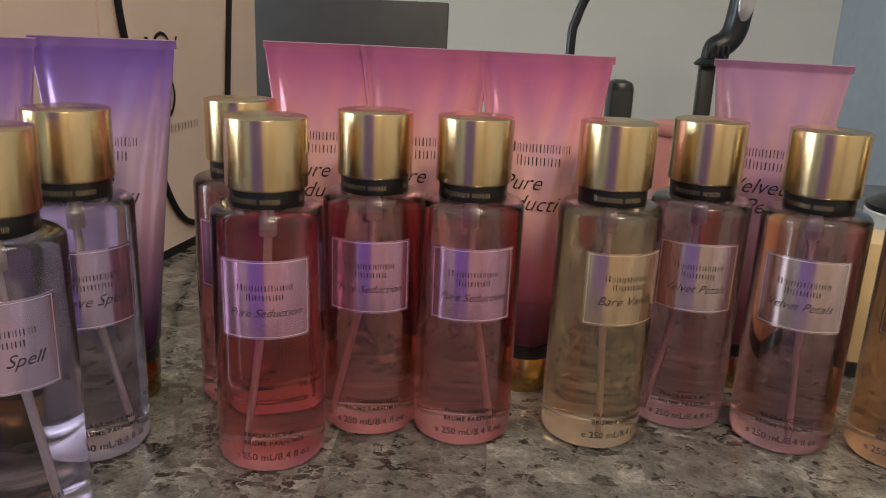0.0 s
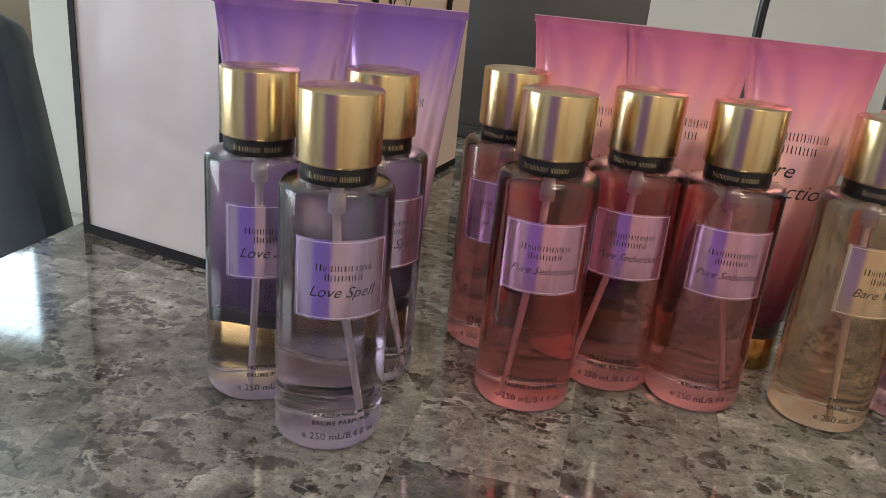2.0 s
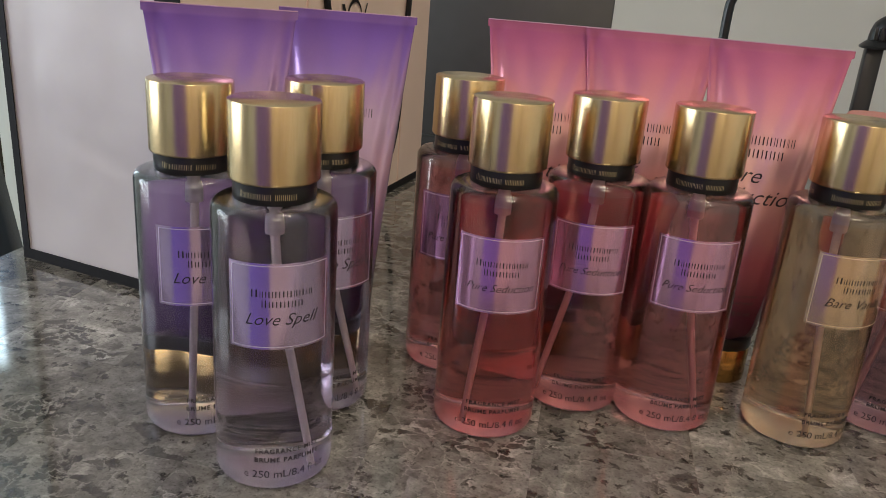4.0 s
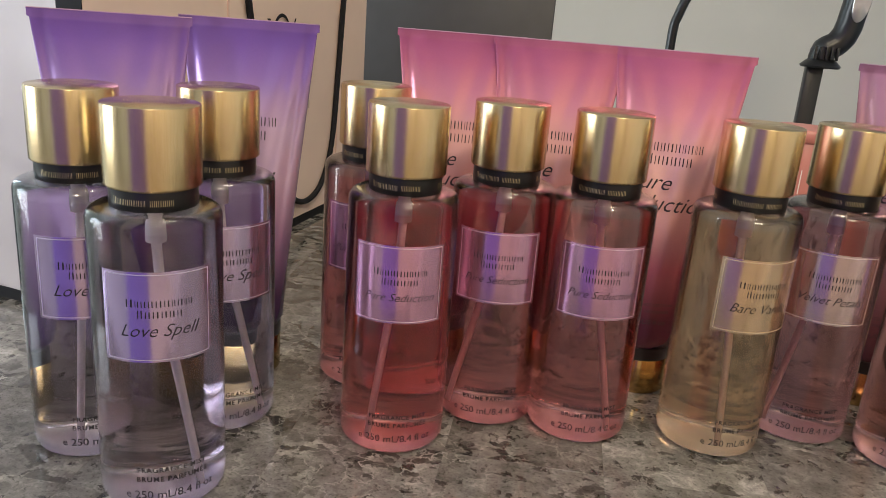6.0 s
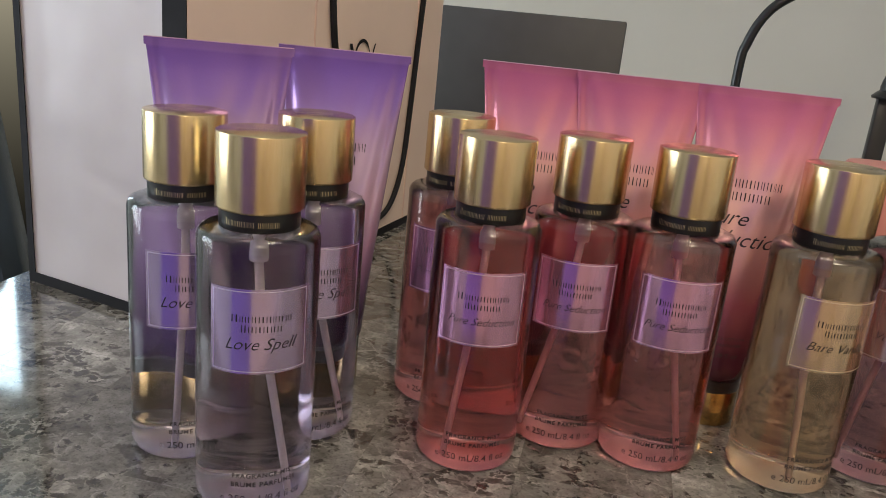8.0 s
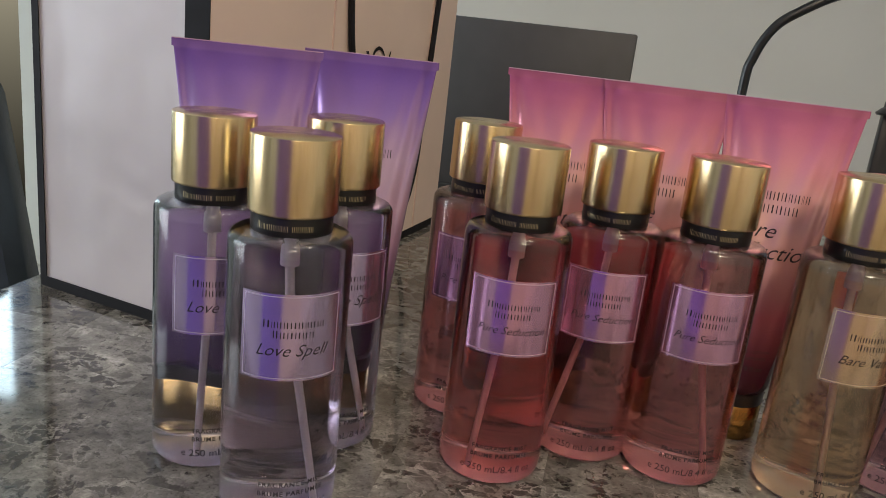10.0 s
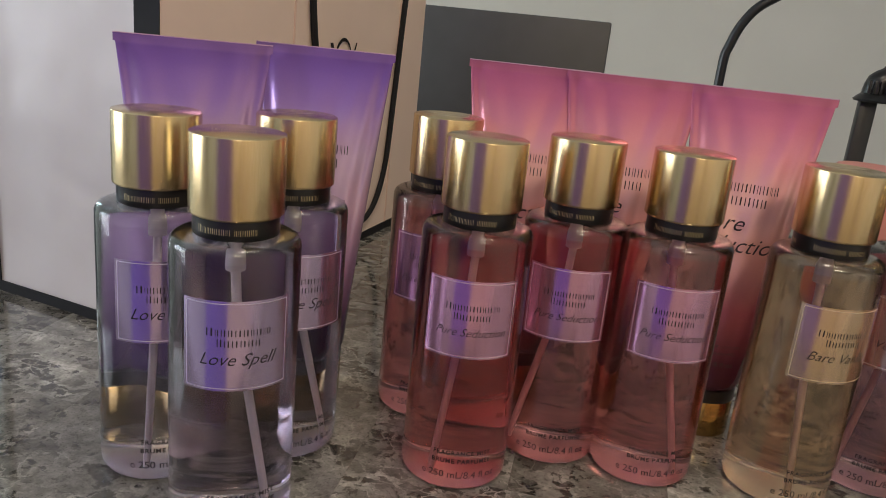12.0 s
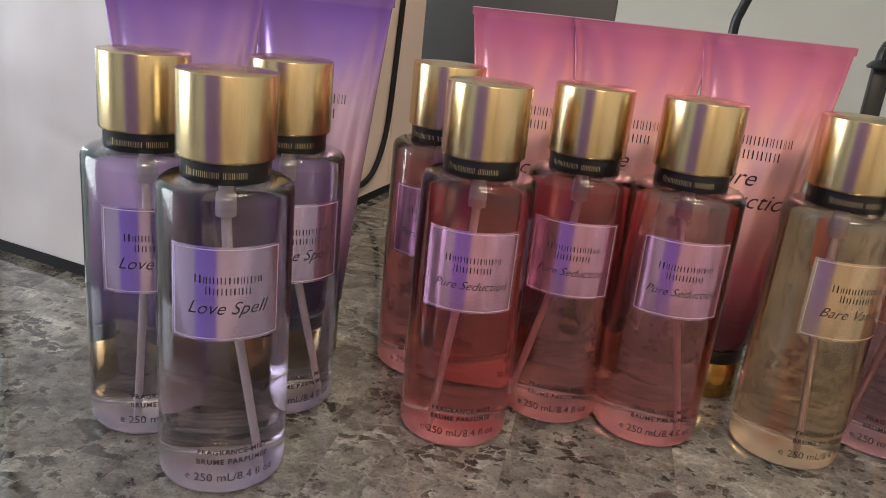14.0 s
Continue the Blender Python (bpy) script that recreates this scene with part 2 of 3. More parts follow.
def words(body, size, shear=0.0, weight=0.0, spacing=1.0):
    """Flat lettering in x and y, centred on x = 0, as vertices and faces."""
    key = (body, size, shear, weight, spacing)
    if key not in WORDS:
        c = bpy.data.curves.new("letters", "FONT")
        c.body, c.size, c.shear, c.offset, c.align_x, c.resolution_u, c.space_character = body, size, shear, weight, "CENTER", 3, spacing
        ob = new("letters", c)
        bpy.context.view_layer.update()
        me = bpy.data.meshes.new_from_object(ob.evaluated_get(bpy.context.evaluated_depsgraph_get()))
        WORDS[key] = ([tuple(v.co) for v in me.vertices], [tuple(f.vertices) for f in me.polygons])
        bpy.data.objects.remove(ob)
        bpy.data.meshes.remove(me)
    return WORDS[key]


def bars(widths, height, width):
    """A row of plain upright bars, two to each unit, made to a width and centred on x = 0, as vertices and faces."""
    gap = 0.40
    total = sum(abs(w) for w in widths) + gap * (len(widths) - 1)
    k = width / total
    x, vs, fs = -width / 2, [], []
    for i, w in enumerate(widths):
        tall = height * (1.25 if i == 0 else 1.0)
        for a, b in ((0.10, 0.24), (0.70, 0.90)):
            if w > 0:
                j = len(vs)
                x0, x1 = x + a * w * k, x + b * w * k
                vs += [(x0, 0, 0), (x1, 0, 0), (x1, tall, 0), (x0, tall, 0)]
                fs.append((j, j + 1, j + 2, j + 3))
        x += (abs(w) + gap) * k
    return vs, fs


def fitted(flat, width):
    """Lettering made to a width."""
    xs = [v[0] for v in flat[0]]
    mid, k = (min(xs) + max(xs)) / 2, width / (max(xs) - min(xs))
    return [((x - mid) * k, y * min(k, 1.25), z) for x, y, z in flat[0]], flat[1]


def join_flat(*pieces):
    """Several (vertices, faces, dx, dy) as one."""
    vs, fs = [], []
    for (v, f), dx, dy in pieces:
        k = len(vs)
        vs += [(x + dx, y + dy, z) for x, y, z in v]
        fs += [tuple(i + k for i in q) for q in f]
    return vs, fs


def laid(name, flat, place, material):
    """Lettering or bars laid onto a surface: place(x, y) gives the point."""
    me = bpy.data.meshes.new(name)
    me.from_pydata([place(x, y) for x, y, _ in flat[0]], [], flat[1])
    me.materials.append(material)
    return me


# ---- setting ----
def slab(name, x0, x1, y0, y1, z0, z1, material, label, category):
    ob = part(name, box(x1 - x0, y1 - y0, z1 - z0, ((x0 + x1) / 2, (y0 + y1) / 2, (z0 + z1) / 2)), material)
    return tagged(ob, label, category, kind="structure")


FLOOR_Z = -0.75
CARPET = plain("floor_carpet", (0.44, 0.40, 0.35), 0.9, grain=0.2, scale=20, bump=0.4)
slab("floor", -3.1, 2.2, -2.6, 2.5, FLOOR_Z - 0.1, FLOOR_Z, CARPET, "light beige carpeted floor of the room", "floor")
slab("ceiling", -3.1, 2.2, -2.6, 2.5, 1.65, 1.75, plain("ceiling_paint", (0.75, 0.74, 0.72), 0.9), "white painted ceiling", "ceiling")
slab("wall_north", -2.03, 2.1, 2.4, 2.5, FLOOR_Z, 1.65, WALL, "plain off-white painted wall behind the table", "wall")
slab("wall_north_head", -3.0, -2.03, 2.4, 2.5, 1.33, 1.65, WALL, "off-white wall above the glass door", "wall")
slab("wall_east", 1.05, 1.15, 1.30, 2.4, FLOOR_Z, 1.65, plain("blue_grey_paint", (0.34, 0.38, 0.43), 0.75, grain=0.05), "blue-grey painted side wall", "wall")
slab("wall_east_near", 1.55, 1.65, -2.5, 1.30, FLOOR_Z, 1.65, WALL, "off-white painted side wall", "wall")
slab("wall_east_return", 1.15, 1.55, 1.30, 1.40, FLOOR_Z, 1.65, WALL, "short off-white wall return", "wall")
slab("wall_south", -3.0, 2.1, -2.6, -2.5, FLOOR_Z, 1.65, WALL, "off-white painted wall", "wall")
# unseen block, added so that caps and labels reflect a violet stripe
slab("violet_reflection_block", -0.47, 0.06, -2.5, -0.45, FLOOR_Z, 1.65, plain("violet_reflection", (0.22, 0.13, 0.50), 0.8, grain=0.05), "added violet block behind the camera, there only for its reflection", "wall")
# the west wall has a window opening from y -0.95 to 0.55
slab("wall_west", -3.1, -3.0, 0.6, 2.5, FLOOR_Z, 1.65, WALL, "off-white wall beside the window", "wall")
slab("wall_west_far", -3.1, -3.0, -2.6, -1.0, FLOOR_Z, 1.65, WALL, "off-white wall beside the window", "wall")
slab("wall_west_sill", -3.1, -3.0, -1.0, 0.6, FLOOR_Z, -0.12, WALL, "off-white wall below the window", "wall")
slab("wall_west_head", -3.1, -3.0, -1.0, 0.6, 1.25, 1.65, WALL, "off-white wall above the window", "wall")

# ---- table ----
TX0, TX1, TY0, TY1 = -0.478, 0.80, 0.19, 1.42
table = tagged(new("dining_table"), "dining table with a glossy grey breccia marble top", "table")
EDGE = plain("dark_stone_edge", (0.10, 0.095, 0.09), 0.25, grain=0.3, scale=40)
part("table_core", box(TX1 - TX0, TY1 - TY0, 0.026, ((TX0 + TX1) / 2, (TY0 + TY1) / 2, -0.0172), 0.002), EDGE, table)
for lx in (TX0 + 0.12, TX1 - 0.12):
    for ly in (TY0 + 0.15, TY1 - 0.15):
        part("leg", box(0.07, 0.07, -FLOOR_Z - 0.031, (lx, ly, (FLOOR_Z - 0.031) / 2), 0.004), BLACK, table)


# ---- scent bottles ----
R, LABEL_HALF, LABEL_Z0, LABEL_Z1 = 0.0309, 0.835, 0.0823, 0.1264
BRAND_A = [1.7, 0.9, 1.2, 1.2, 1.5, 1.3, 0.9, 1.3, 0.5, 1.0]
BRAND_B = [1.2, 1.2, 1.4, 1.3, 1.2, 1.2]
SCENT_NAMES = {"purple": "Love Spell", "pink": "Pure Seduction", "vanilla": "Bare Vanilla", "petal": "Velvet Petals", "amber": "Bare Vanilla"}
MESHES = {}


def round_place(radius, z0, turn=0.0):
    return lambda x, y: (radius * math.sin(x / radius + turn), -radius * math.cos(x / radius + turn), z0 + y)


def shared(key, make):
    if key not in MESHES:
        MESHES[key] = make()
    return MESHES[key]


def label_shell(radius, half, z0, z1, n=28):
    bm = bmesh.new()
    cols = []
    for k in range(n + 1):
        a = -half + 2 * half * k / n
        for_r = []
        for r in (radius, radius + 0.00025):
            for z in (z0, z1):
                for_r.append(bm.verts.new((r * math.sin(a), -r * math.cos(a), z)))
        cols.append(for_r)
    for a, b in zip(cols, cols[1:]):
        for i, j in ((2, 3), (1, 0), (0, 2), (3, 1)):
            bm.faces.new((a[i], b[i], b[j], a[j]))
    bm.faces.new([cols[0][i] for i in (0, 2, 3, 1)])
    bm.faces.new([cols[-1][i] for i in (1, 3, 2, 0)])
    bmesh.ops.recalc_face_normals(bm, faces=bm.faces)
    return bm


def label_line():
    """A fine line just inside the label's edge."""
    w, h, e, t = 2 * LABEL_HALF * R, LABEL_Z1 - LABEL_Z0, 0.0011, 0.0003
    vs, fs = [], []

    def strip(x0, y0, x1, y1, n):
        for k in range(n):
            i = len(vs)
            if x1 - x0 > y1 - y0:
                a, b = x0 + (x1 - x0) * k / n, x0 + (x1 - x0) * (k + 1) / n
                vs.extend([(a, y0, 0), (b, y0, 0), (b, y1, 0), (a, y1, 0)])
            else:
                vs.extend([(x0, y0, 0), (x1, y0, 0), (x1, y1, 0), (x0, y1, 0)])
            fs.append((i, i + 1, i + 2, i + 3))

    strip(-w / 2 + e, e, w / 2 - e, e + t, 20)
    strip(-w / 2 + e, h - e - t, w / 2 - e, h - e, 20)
    strip(-w / 2 + e, e, -w / 2 + e + t, h - e, 1)
    strip(w / 2 - e - t, e, w / 2 - e, h - e, 1)
    return vs, fs


def bottle_mesh(fluid):
    """A straight round bottle with a hollow, frosted foot."""
    me = mesh_of("body", lathe([
        (0, 0.0035), (0.014, 0.0030), (0.0225, 0.0012), (0.0255, 0.0), (0.0275, 0.0003), (0.0295, 0.0018), (R - 0.0002, 0.0040), (R, 0.0065), (R, 0.1458), (R - 0.0007, 0.1476),
        (R - 0.0020, 0.1492), (R - 0.0042, 0.1501), (0.0220, 0.1504), (0.0190, 0.1506), (0, 0.1506)], 96), fluid)
    me.materials.append(FROSTED)
    for f in me.polygons:
        if f.center.z < 0.0032 and f.normal.z < -0.5:
            f.material_index = 1
    return me


def mist_bottle(scent, x, y, turn, lean):
    """turn: the way the label faces; lean: where the dip tube's foot lies, as an angle."""
    fluid, foil_mat, line_mat, word = SCENTS[scent]
    thing = tagged(new("mist_bottle"), f"clear {word} body mist bottle with a brushed gold cap", "bottle", "body mist bottles")
    body = part("body", shared(("body", scent), lambda: bottle_mesh(fluid)), None, thing, f"clear plastic filled with {word} liquid")
    net = lambda: laid("print", join_flat((fitted(words("FRAGRANCE MIST", 0.0036, 0, 0.00008, 1.15), 0.0335), 0.004, 0.0236), (fitted(words("BRUME PARFUMÉE", 0.0036, 0, 0.00008, 1.15), 0.0345), 0.004, 0.0185), (fitted(words("e 250 mL/8.4 fl oz", 0.0066, 0, 0.0), 0.0440), 0.003, 0.0092)), round_place(R + 0.0003, 0), INK)
    part("print", shared("print", net), None, body, "small black printed lettering")
    lab = part("label", shared(("label", scent), lambda: mesh_of("label", label_shell(R + 0.0001, LABEL_HALF, LABEL_Z0, LABEL_Z1), foil_mat)), None, thing, "square metallic foil label")
    part("border_line", shared(("line", scent), lambda: laid("border_line", label_line(), round_place(R + 0.0005, LABEL_Z0), line_mat)), None, lab)
    part("imprint", shared("bars", lambda: laid("imprint", join_flat((bars(BRAND_A, 0.0030, 0.0300), 0.0005, 0.1096), (bars(BRAND_B, 0.0030, 0.0200), 0.0005, 0.1044)), round_place(R + 0.0005, 0), INK)), None, lab)
    part("lettering", shared(("name", scent), lambda: laid("lettering", join_flat((fitted(words(SCENT_NAMES[scent], 0.0080, 0.42, -0.00008), 0.0400 if scent == "pink" else 0.0365), 0.001, 0.0952)), round_place(R + 0.0005, 0), INK)), None, lab, "slanted black script lettering")
    collar = part("collar", shared("collar", lambda: mesh_of("collar", lathe([(0, 0.1506), (0.0198, 0.1506), (0.0202, 0.1512), (0.0202, 0.1601), (0, 0.1601)]), BLACK)), None, thing, "glossy black collar band")
    ring = lambda: laid("imprint", join_flat(*[(bars(BRAND_A + [-0.9] + BRAND_B, 0.0028, 0.0290), q, 0.1535) for q in (-0.048, -0.006, 0.036)]), round_place(0.02032, 0), GILT)
    part("imprint", shared("ring", ring), None, collar)
    cap = part("cap", shared("cap", lambda: mesh_of("cap", lathe([(0, 0.1601), (0.0216, 0.1601), (0.0221, 0.1606), (0.0222, 0.1614), (0.0222, 0.1967), (0.0220, 0.1973), (0.0215, 0.1976), (0, 0.1976)], 64), GOLD)), None, thing, "brushed gold cap")
    part("imprint", shared("captop", lambda: laid("imprint", join_flat((bars(BRAND_A, 0.0030, 0.0240), 0, 0.0014), (bars(BRAND_B, 0.0030, 0.0160), 0, -0.0050)), lambda px, py: (px, py, 0.1978), GILT)), None, cap)
    foot = (0.021 * math.sin(lean), -0.021 * math.cos(lean), 0.006)
    part("pump", shared("pump", lambda: mesh_of("pump", lathe([(0, 0.132), (0.0032, 0.132), (0.0036, 0.1325), (0.0036, 0.1405), (0.0052, 0.1410), (0.0052, 0.1452), (0, 0.1452)], 20), CLEAR)), None, thing)
    part("dip_tube", shared(("dip", round(lean, 2)), lambda: mesh_of("dip_tube", pipe(spline([(0, 0, 0.1325), (foot[0] * 0.12, foot[1] * 0.12, 0.10), (foot[0] * 0.55, foot[1] * 0.55, 0.05), foot], 5), 0.0018, 10), CLEAR)), None, thing, "milky plastic dip tube")
    thing.matrix_world = pose(x, y, 0, 0, 0, math.degrees(turn))
    return thing


mist_bottle("purple", -0.2023, 0.3893, 0.66, -0.4)
mist_bottle("purple", -0.1422, 0.3573, 0.50, 0.8)
mist_bottle("purple", -0.1445, 0.4340, 0.66, 0.9)
mist_bottle("pink", -0.0750, 0.5130, 0.10, 0.4)
mist_bottle("pink", -0.0386, 0.4395, 0.18, -0.6)
mist_bottle("pink", 0.0135, 0.4873, 0.045, -1.2)
mist_bottle("pink", 0.0726, 0.4827, 0.10, 0.8)
mist_bottle("vanilla", 0.1553, 0.4897, 0.33, -0.2)
mist_bottle("petal", 0.2165, 0.5220, -0.15, -1.0)
mist_bottle("petal", 0.2790, 0.4980, -0.42, 0.3)
mist_bottle("amber", 0.3480, 0.4840, -0.5, 0.5)

# ---- lotion tubes ----
TUBE_TOP, SEAL = 0.2310, 0.2262


def tube_size(z):
    """Half width and half depth of a tube at a height."""
    t = min(1, max(0, (z - 0.038) / (SEAL - 0.038)))
    return 0.0225 + (0.0425 - 0.0225) * t ** 1.15, max(0.0007, 0.0225 * (1 - t ** 1.9))


def tube_front(c, s, z):
    """Depth of the squeezed wall at one direction and height: pinched corners, slanting dents below the seal."""
    t = min(1, max(0, (z - 0.038) / (SEAL - 0.038)))
    d = 1 - t
    bell = lambda at, wide: math.exp(-((c - at) / wide) ** 2)
    fold = 1 - t ** 3 * (0.26 * bell(0.42 - 1.1 * d, 0.17) + 0.20 * bell(-0.48 + 0.9 * d, 0.14) + 0.16 * bell(0.72 - 0.5 * d, 0.08))
    fold -= t ** 1.6 * (0.62 * bell(-0.88 + 0.12 * d, 0.085) + 0.55 * bell(0.88 - 0.12 * d, 0.085))
    return tube_size(z)[1] * math.copysign(abs(s) ** (1 - 0.55 * t ** 1.5), s) * fold


# colour of the seal's edge highlight, laid on as a thin strip
SEAL_GLINT = plain("rim_glint", (0.50, 0.32, 0.42), 0.45)


def lotion_tube(scent, stops, word, x, y, turn, name_lines, lean=0.0):
    thing = tagged(new("lotion_tube"), f"{word} lotion tube standing on its gold cap", "tube", "lotion tubes")
    mat = shared(("tubemat", scent), lambda: tube_print(scent + "_tube_print", stops))

    def shell():
        bm = bmesh.new()
        steps, rings = 120, []
        zs = [0.034, 0.036] + [0.038 + (SEAL - 0.038) * k / 34 for k in range(35)] + [SEAL + 0.0004, TUBE_TOP]
        for z in zs:
            a, b = tube_size(z)
            if z < 0.038:
                a = b = 0.0225 - (0.038 - z) * 0.6
            if z > SEAL:
                a, b = 0.0438, 0.0006
            ring = []
            for k in range(steps):
                c, s = math.cos(2 * math.pi * k / steps), math.sin(2 * math.pi * k / steps)
                ring.append(bm.verts.new((a * c, tube_front(c, s, z) if 0.038 <= z <= SEAL else b * s, z)))
            rings.append(ring)
        for p, q in zip(rings, rings[1:]):
            for k in range(steps):
                j = (k + 1) % steps
                bm.faces.new((p[k], p[j], q[j], q[k]))
        bm.faces.new(list(reversed(rings[0])))
        bm.faces.new(rings[-1])
        return mesh_of("tube_body", bm, mat)

    body = part("tube_body", shared(("tube", scent), shell), None, thing, f"pearly plastic fading from {word} to a dark foot")

    def on_tube(px, z):
        a, b = tube_size(z)
        return (px, tube_front(px / a, -math.sqrt(max(0.0, 1 - (px / a) ** 2)), z) - 0.0004, z)

    def prints():
        lines = [(bars(BRAND_A, 0.0054, 0.0400), 0, 0.1685), (bars(BRAND_B, 0.0054, 0.0285), 0, 0.1600)]
        return laid("imprint", join_flat(*lines), on_tube, INK)

    def script():
        return laid("lettering", join_flat(*[(words(t, 0.0145, 0.42, -0.00006), dx, 0.1440 - 0.0135 * k) for k, (t, dx) in enumerate(name_lines)]), on_tube, INK)

    def small():
        return laid("print", join_flat((words("FRAGRANCE LOTION", 0.0030, 0, 0, 1.15), 0, 0.066), (words("LOTION PARFUMÉE", 0.0030, 0, 0, 1.15), 0, 0.0612), (words("236 mL/8 fl oz", 0.0048), 0, 0.053)), on_tube, INK)

    # the highlight on the seal's upper edge, put in as a coloured strip
    part("seal_rim", shared("tubeglint", lambda: mesh_of("seal_rim", box(0.0872, 0.0013, 0.0005, (0, 0, TUBE_TOP + 0.0002)), SEAL_GLINT)), None, body, "thin strip along the seal, its edge highlight put into the colour")
    part("imprint", shared(("tubebars",), prints), None, body)
    part("lettering", shared(("tubename", scent), script), None, body, "slanted black script lettering")
    part("print", shared(("tubesmall",), small), None, body)
    part("collar", shared("tubecollar", lambda: mesh_of("collar", lathe([(0, 0.0250), (0.0208, 0.0250), (0.0211, 0.0254), (0.0211, 0.0338), (0.0205, 0.0342), (0, 0.0342)]), BLACK)), None, thing)
    part("cap", shared("tubecap", lambda: mesh_of("cap", lathe([(0, 0.0), (0.0200, 0.0), (0.0207, 0.0006), (0.0210, 0.0020), (0.0210, 0.0245), (0.0207, 0.0250), (0, 0.0250)]), POLISHED)), None, thing, "shiny gold cap")
    thing.matrix_world = pose(x, y, 0, lean, 0, math.degrees(turn))
    return thing


PURPLE_FADE = [(0.0, (0.05, 0.022, 0.07)), (0.12, (0.09, 0.05, 0.13)), (0.32, (0.36, 0.23, 0.41)), (0.52, (0.66, 0.48, 0.68)), (0.68, (0.62, 0.46, 0.70)), (0.84, (0.36, 0.22, 0.51)), (0.93, (0.24, 0.13, 0.41)), (0.966, (0.21, 0.11, 0.36)), (0.973, (0.27, 0.15, 0.39))]
PINK_FADE = [(0.0, (0.07, 0.018, 0.04)), (0.12, (0.14, 0.035, 0.07)), (0.30, (0.46, 0.14, 0.20)), (0.5, (0.92, 0.54, 0.50)), (0.66, (0.93, 0.56, 0.54)), (0.80, (0.76, 0.31, 0.38)), (0.9, (0.56, 0.17, 0.27)), (0.966, (0.48, 0.13, 0.24)), (0.973, (0.50, 0.15, 0.24))]
PETAL_FADE = [(0.0, (0.12, 0.045, 0.06)), (0.15, (0.22, 0.10, 0.12)), (0.45, (0.68, 0.42, 0.44)), (0.7, (0.64, 0.38, 0.44)), (0.966, (0.50, 0.27, 0.36)), (0.973, (0.34, 0.16, 0.23))]
lotion_tube("purple", PURPLE_FADE, "violet", -0.2115, 0.4430, 0.32, [("Love", -0.009), ("Spell", 0.004)])
lotion_tube("purple", PURPLE_FADE, "violet", -0.1530, 0.4970, 0.10, [("Love", -0.009), ("Spell", 0.004)])
lotion_tube("pink", PINK_FADE, "rose pink", -0.0297, 0.5610, 0.03, [("Pure", -0.011), ("Seduction", 0.0)])
lotion_tube("pink", PINK_FADE, "rose pink", 0.0362, 0.5570, 0.0, [("Pure", -0.011), ("Seduction", 0.0)])
lotion_tube("pink", PINK_FADE, "rose pink", 0.1148, 0.5530, -0.09, [("Pure", -0.011), ("Seduction", 0.0)])
lotion_tube("petal", PETAL_FADE, "dusky pink", 0.2740, 0.5800, -0.30, [("Velvet", -0.006), ("Petals", 0.004)])

# ---- shopping bag ----
BAG_A, BAG_B, BAG_C = Vector((-0.460, 0.568)), Vector((-0.283, 0.5266)), Vector((-0.211, 1.006))
BAG_H = 0.40
PAPER = plain("white_card", (0.51, 0.475, 0.485), 0.4, grain=0.05, scale=12, bump=0.3, bump_scale=14)
PEACH = plain("peach_card", (0.66, 0.52, 0.44), 0.5, grain=0.04, scale=10)
BAGBLACK = plain("black_card", (0.012, 0.012, 0.014), 0.75, Specular_IOR_Level=0.2)
bag = tagged(new("shopping_bag"), "white and peach paper shopping bag with black trim and cords", "bag")
u_dir, v_dir = (BAG_A - BAG_B).normalized(), (BAG_C - BAG_B).normalized()
u_len, v_len = (BAG_A - BAG_B).length, (BAG_C - BAG_B).length


def bag_point(u, v, z):
    p = BAG_B + u_dir * u + v_dir * v
    return Vector((p.x, p.y, z))


def bag_panel(u0, u1, v0, v1, z0, z1, bm=None):
    bm = bm or bmesh.new()
    vs = [bm.verts.new(bag_point(u, v, z)) for z in (z0, z1) for u, v in ((u0, v0), (u1, v0), (u1, v1), (u0, v1))]
    for f in ((0, 1, 2, 3), (7, 6, 5, 4), (0, 4, 5, 1), (1, 5, 6, 2), (2, 6, 7, 3), (3, 7, 4, 0)):
        bm.faces.new([vs[i] for i in f])
    bmesh.ops.recalc_face_normals(bm, faces=bm.faces)
    return bm


def creased_panel():
    """A card face with soft dents and a slanting crease, closed behind."""
    bm, nu, nz = bmesh.new(), 30, 48
    grid = []
    for j in range(nz + 1):
        row = []
        for i in range(nu + 1):
            u, z = u_len * i / nu, BAG_H * j / nz
            edge = min(1.0, 6 * min(i / nu, 1 - i / nu), 8 * j / nz)
            dent = 0.0014 * noise.noise(Vector((u * 14, 3.1, z * 9))) + 0.0006 * noise.noise(Vector((u * 40, 7.7, z * 30)))
            dent += 0.0020 * math.exp(-((z - 0.105 - 0.25 * (u - 0.09)) / 0.006) ** 2) * math.exp(-((u - 0.07) / 0.035) ** 2)
            row.append(bm.verts.new(bag_point(u, 0.0004 + dent * edge + 0.002 * edge, z)))
        grid.append(row)
    for a, b in zip(grid, grid[1:]):
        for k in range(nu):
            bm.faces.new((a[k], b[k], b[k + 1], a[k + 1]))
    bmesh.ops.recalc_face_normals(bm, faces=bm.faces)
    return bag_panel(0.001, u_len - 0.001, 0.006, 0.0072, 0.001, BAG_H, bm)


part("side_panel", creased_panel(), PAPER, bag, "creased white card gusset")
part("front_panel", bag_panel(0.0, 0.0012, 0.0014, v_len, 0.0, BAG_H), PEACH, bag, "pale peach printed card")
part("back_panel", bag_panel(u_len - 0.0012, u_len, 0.0014, v_len, 0.0, BAG_H), PAPER, bag)
part("far_panel", bag_panel(0.0014, u_len - 0.0014, v_len - 0.0012, v_len, 0.0, BAG_H), PAPER, bag)
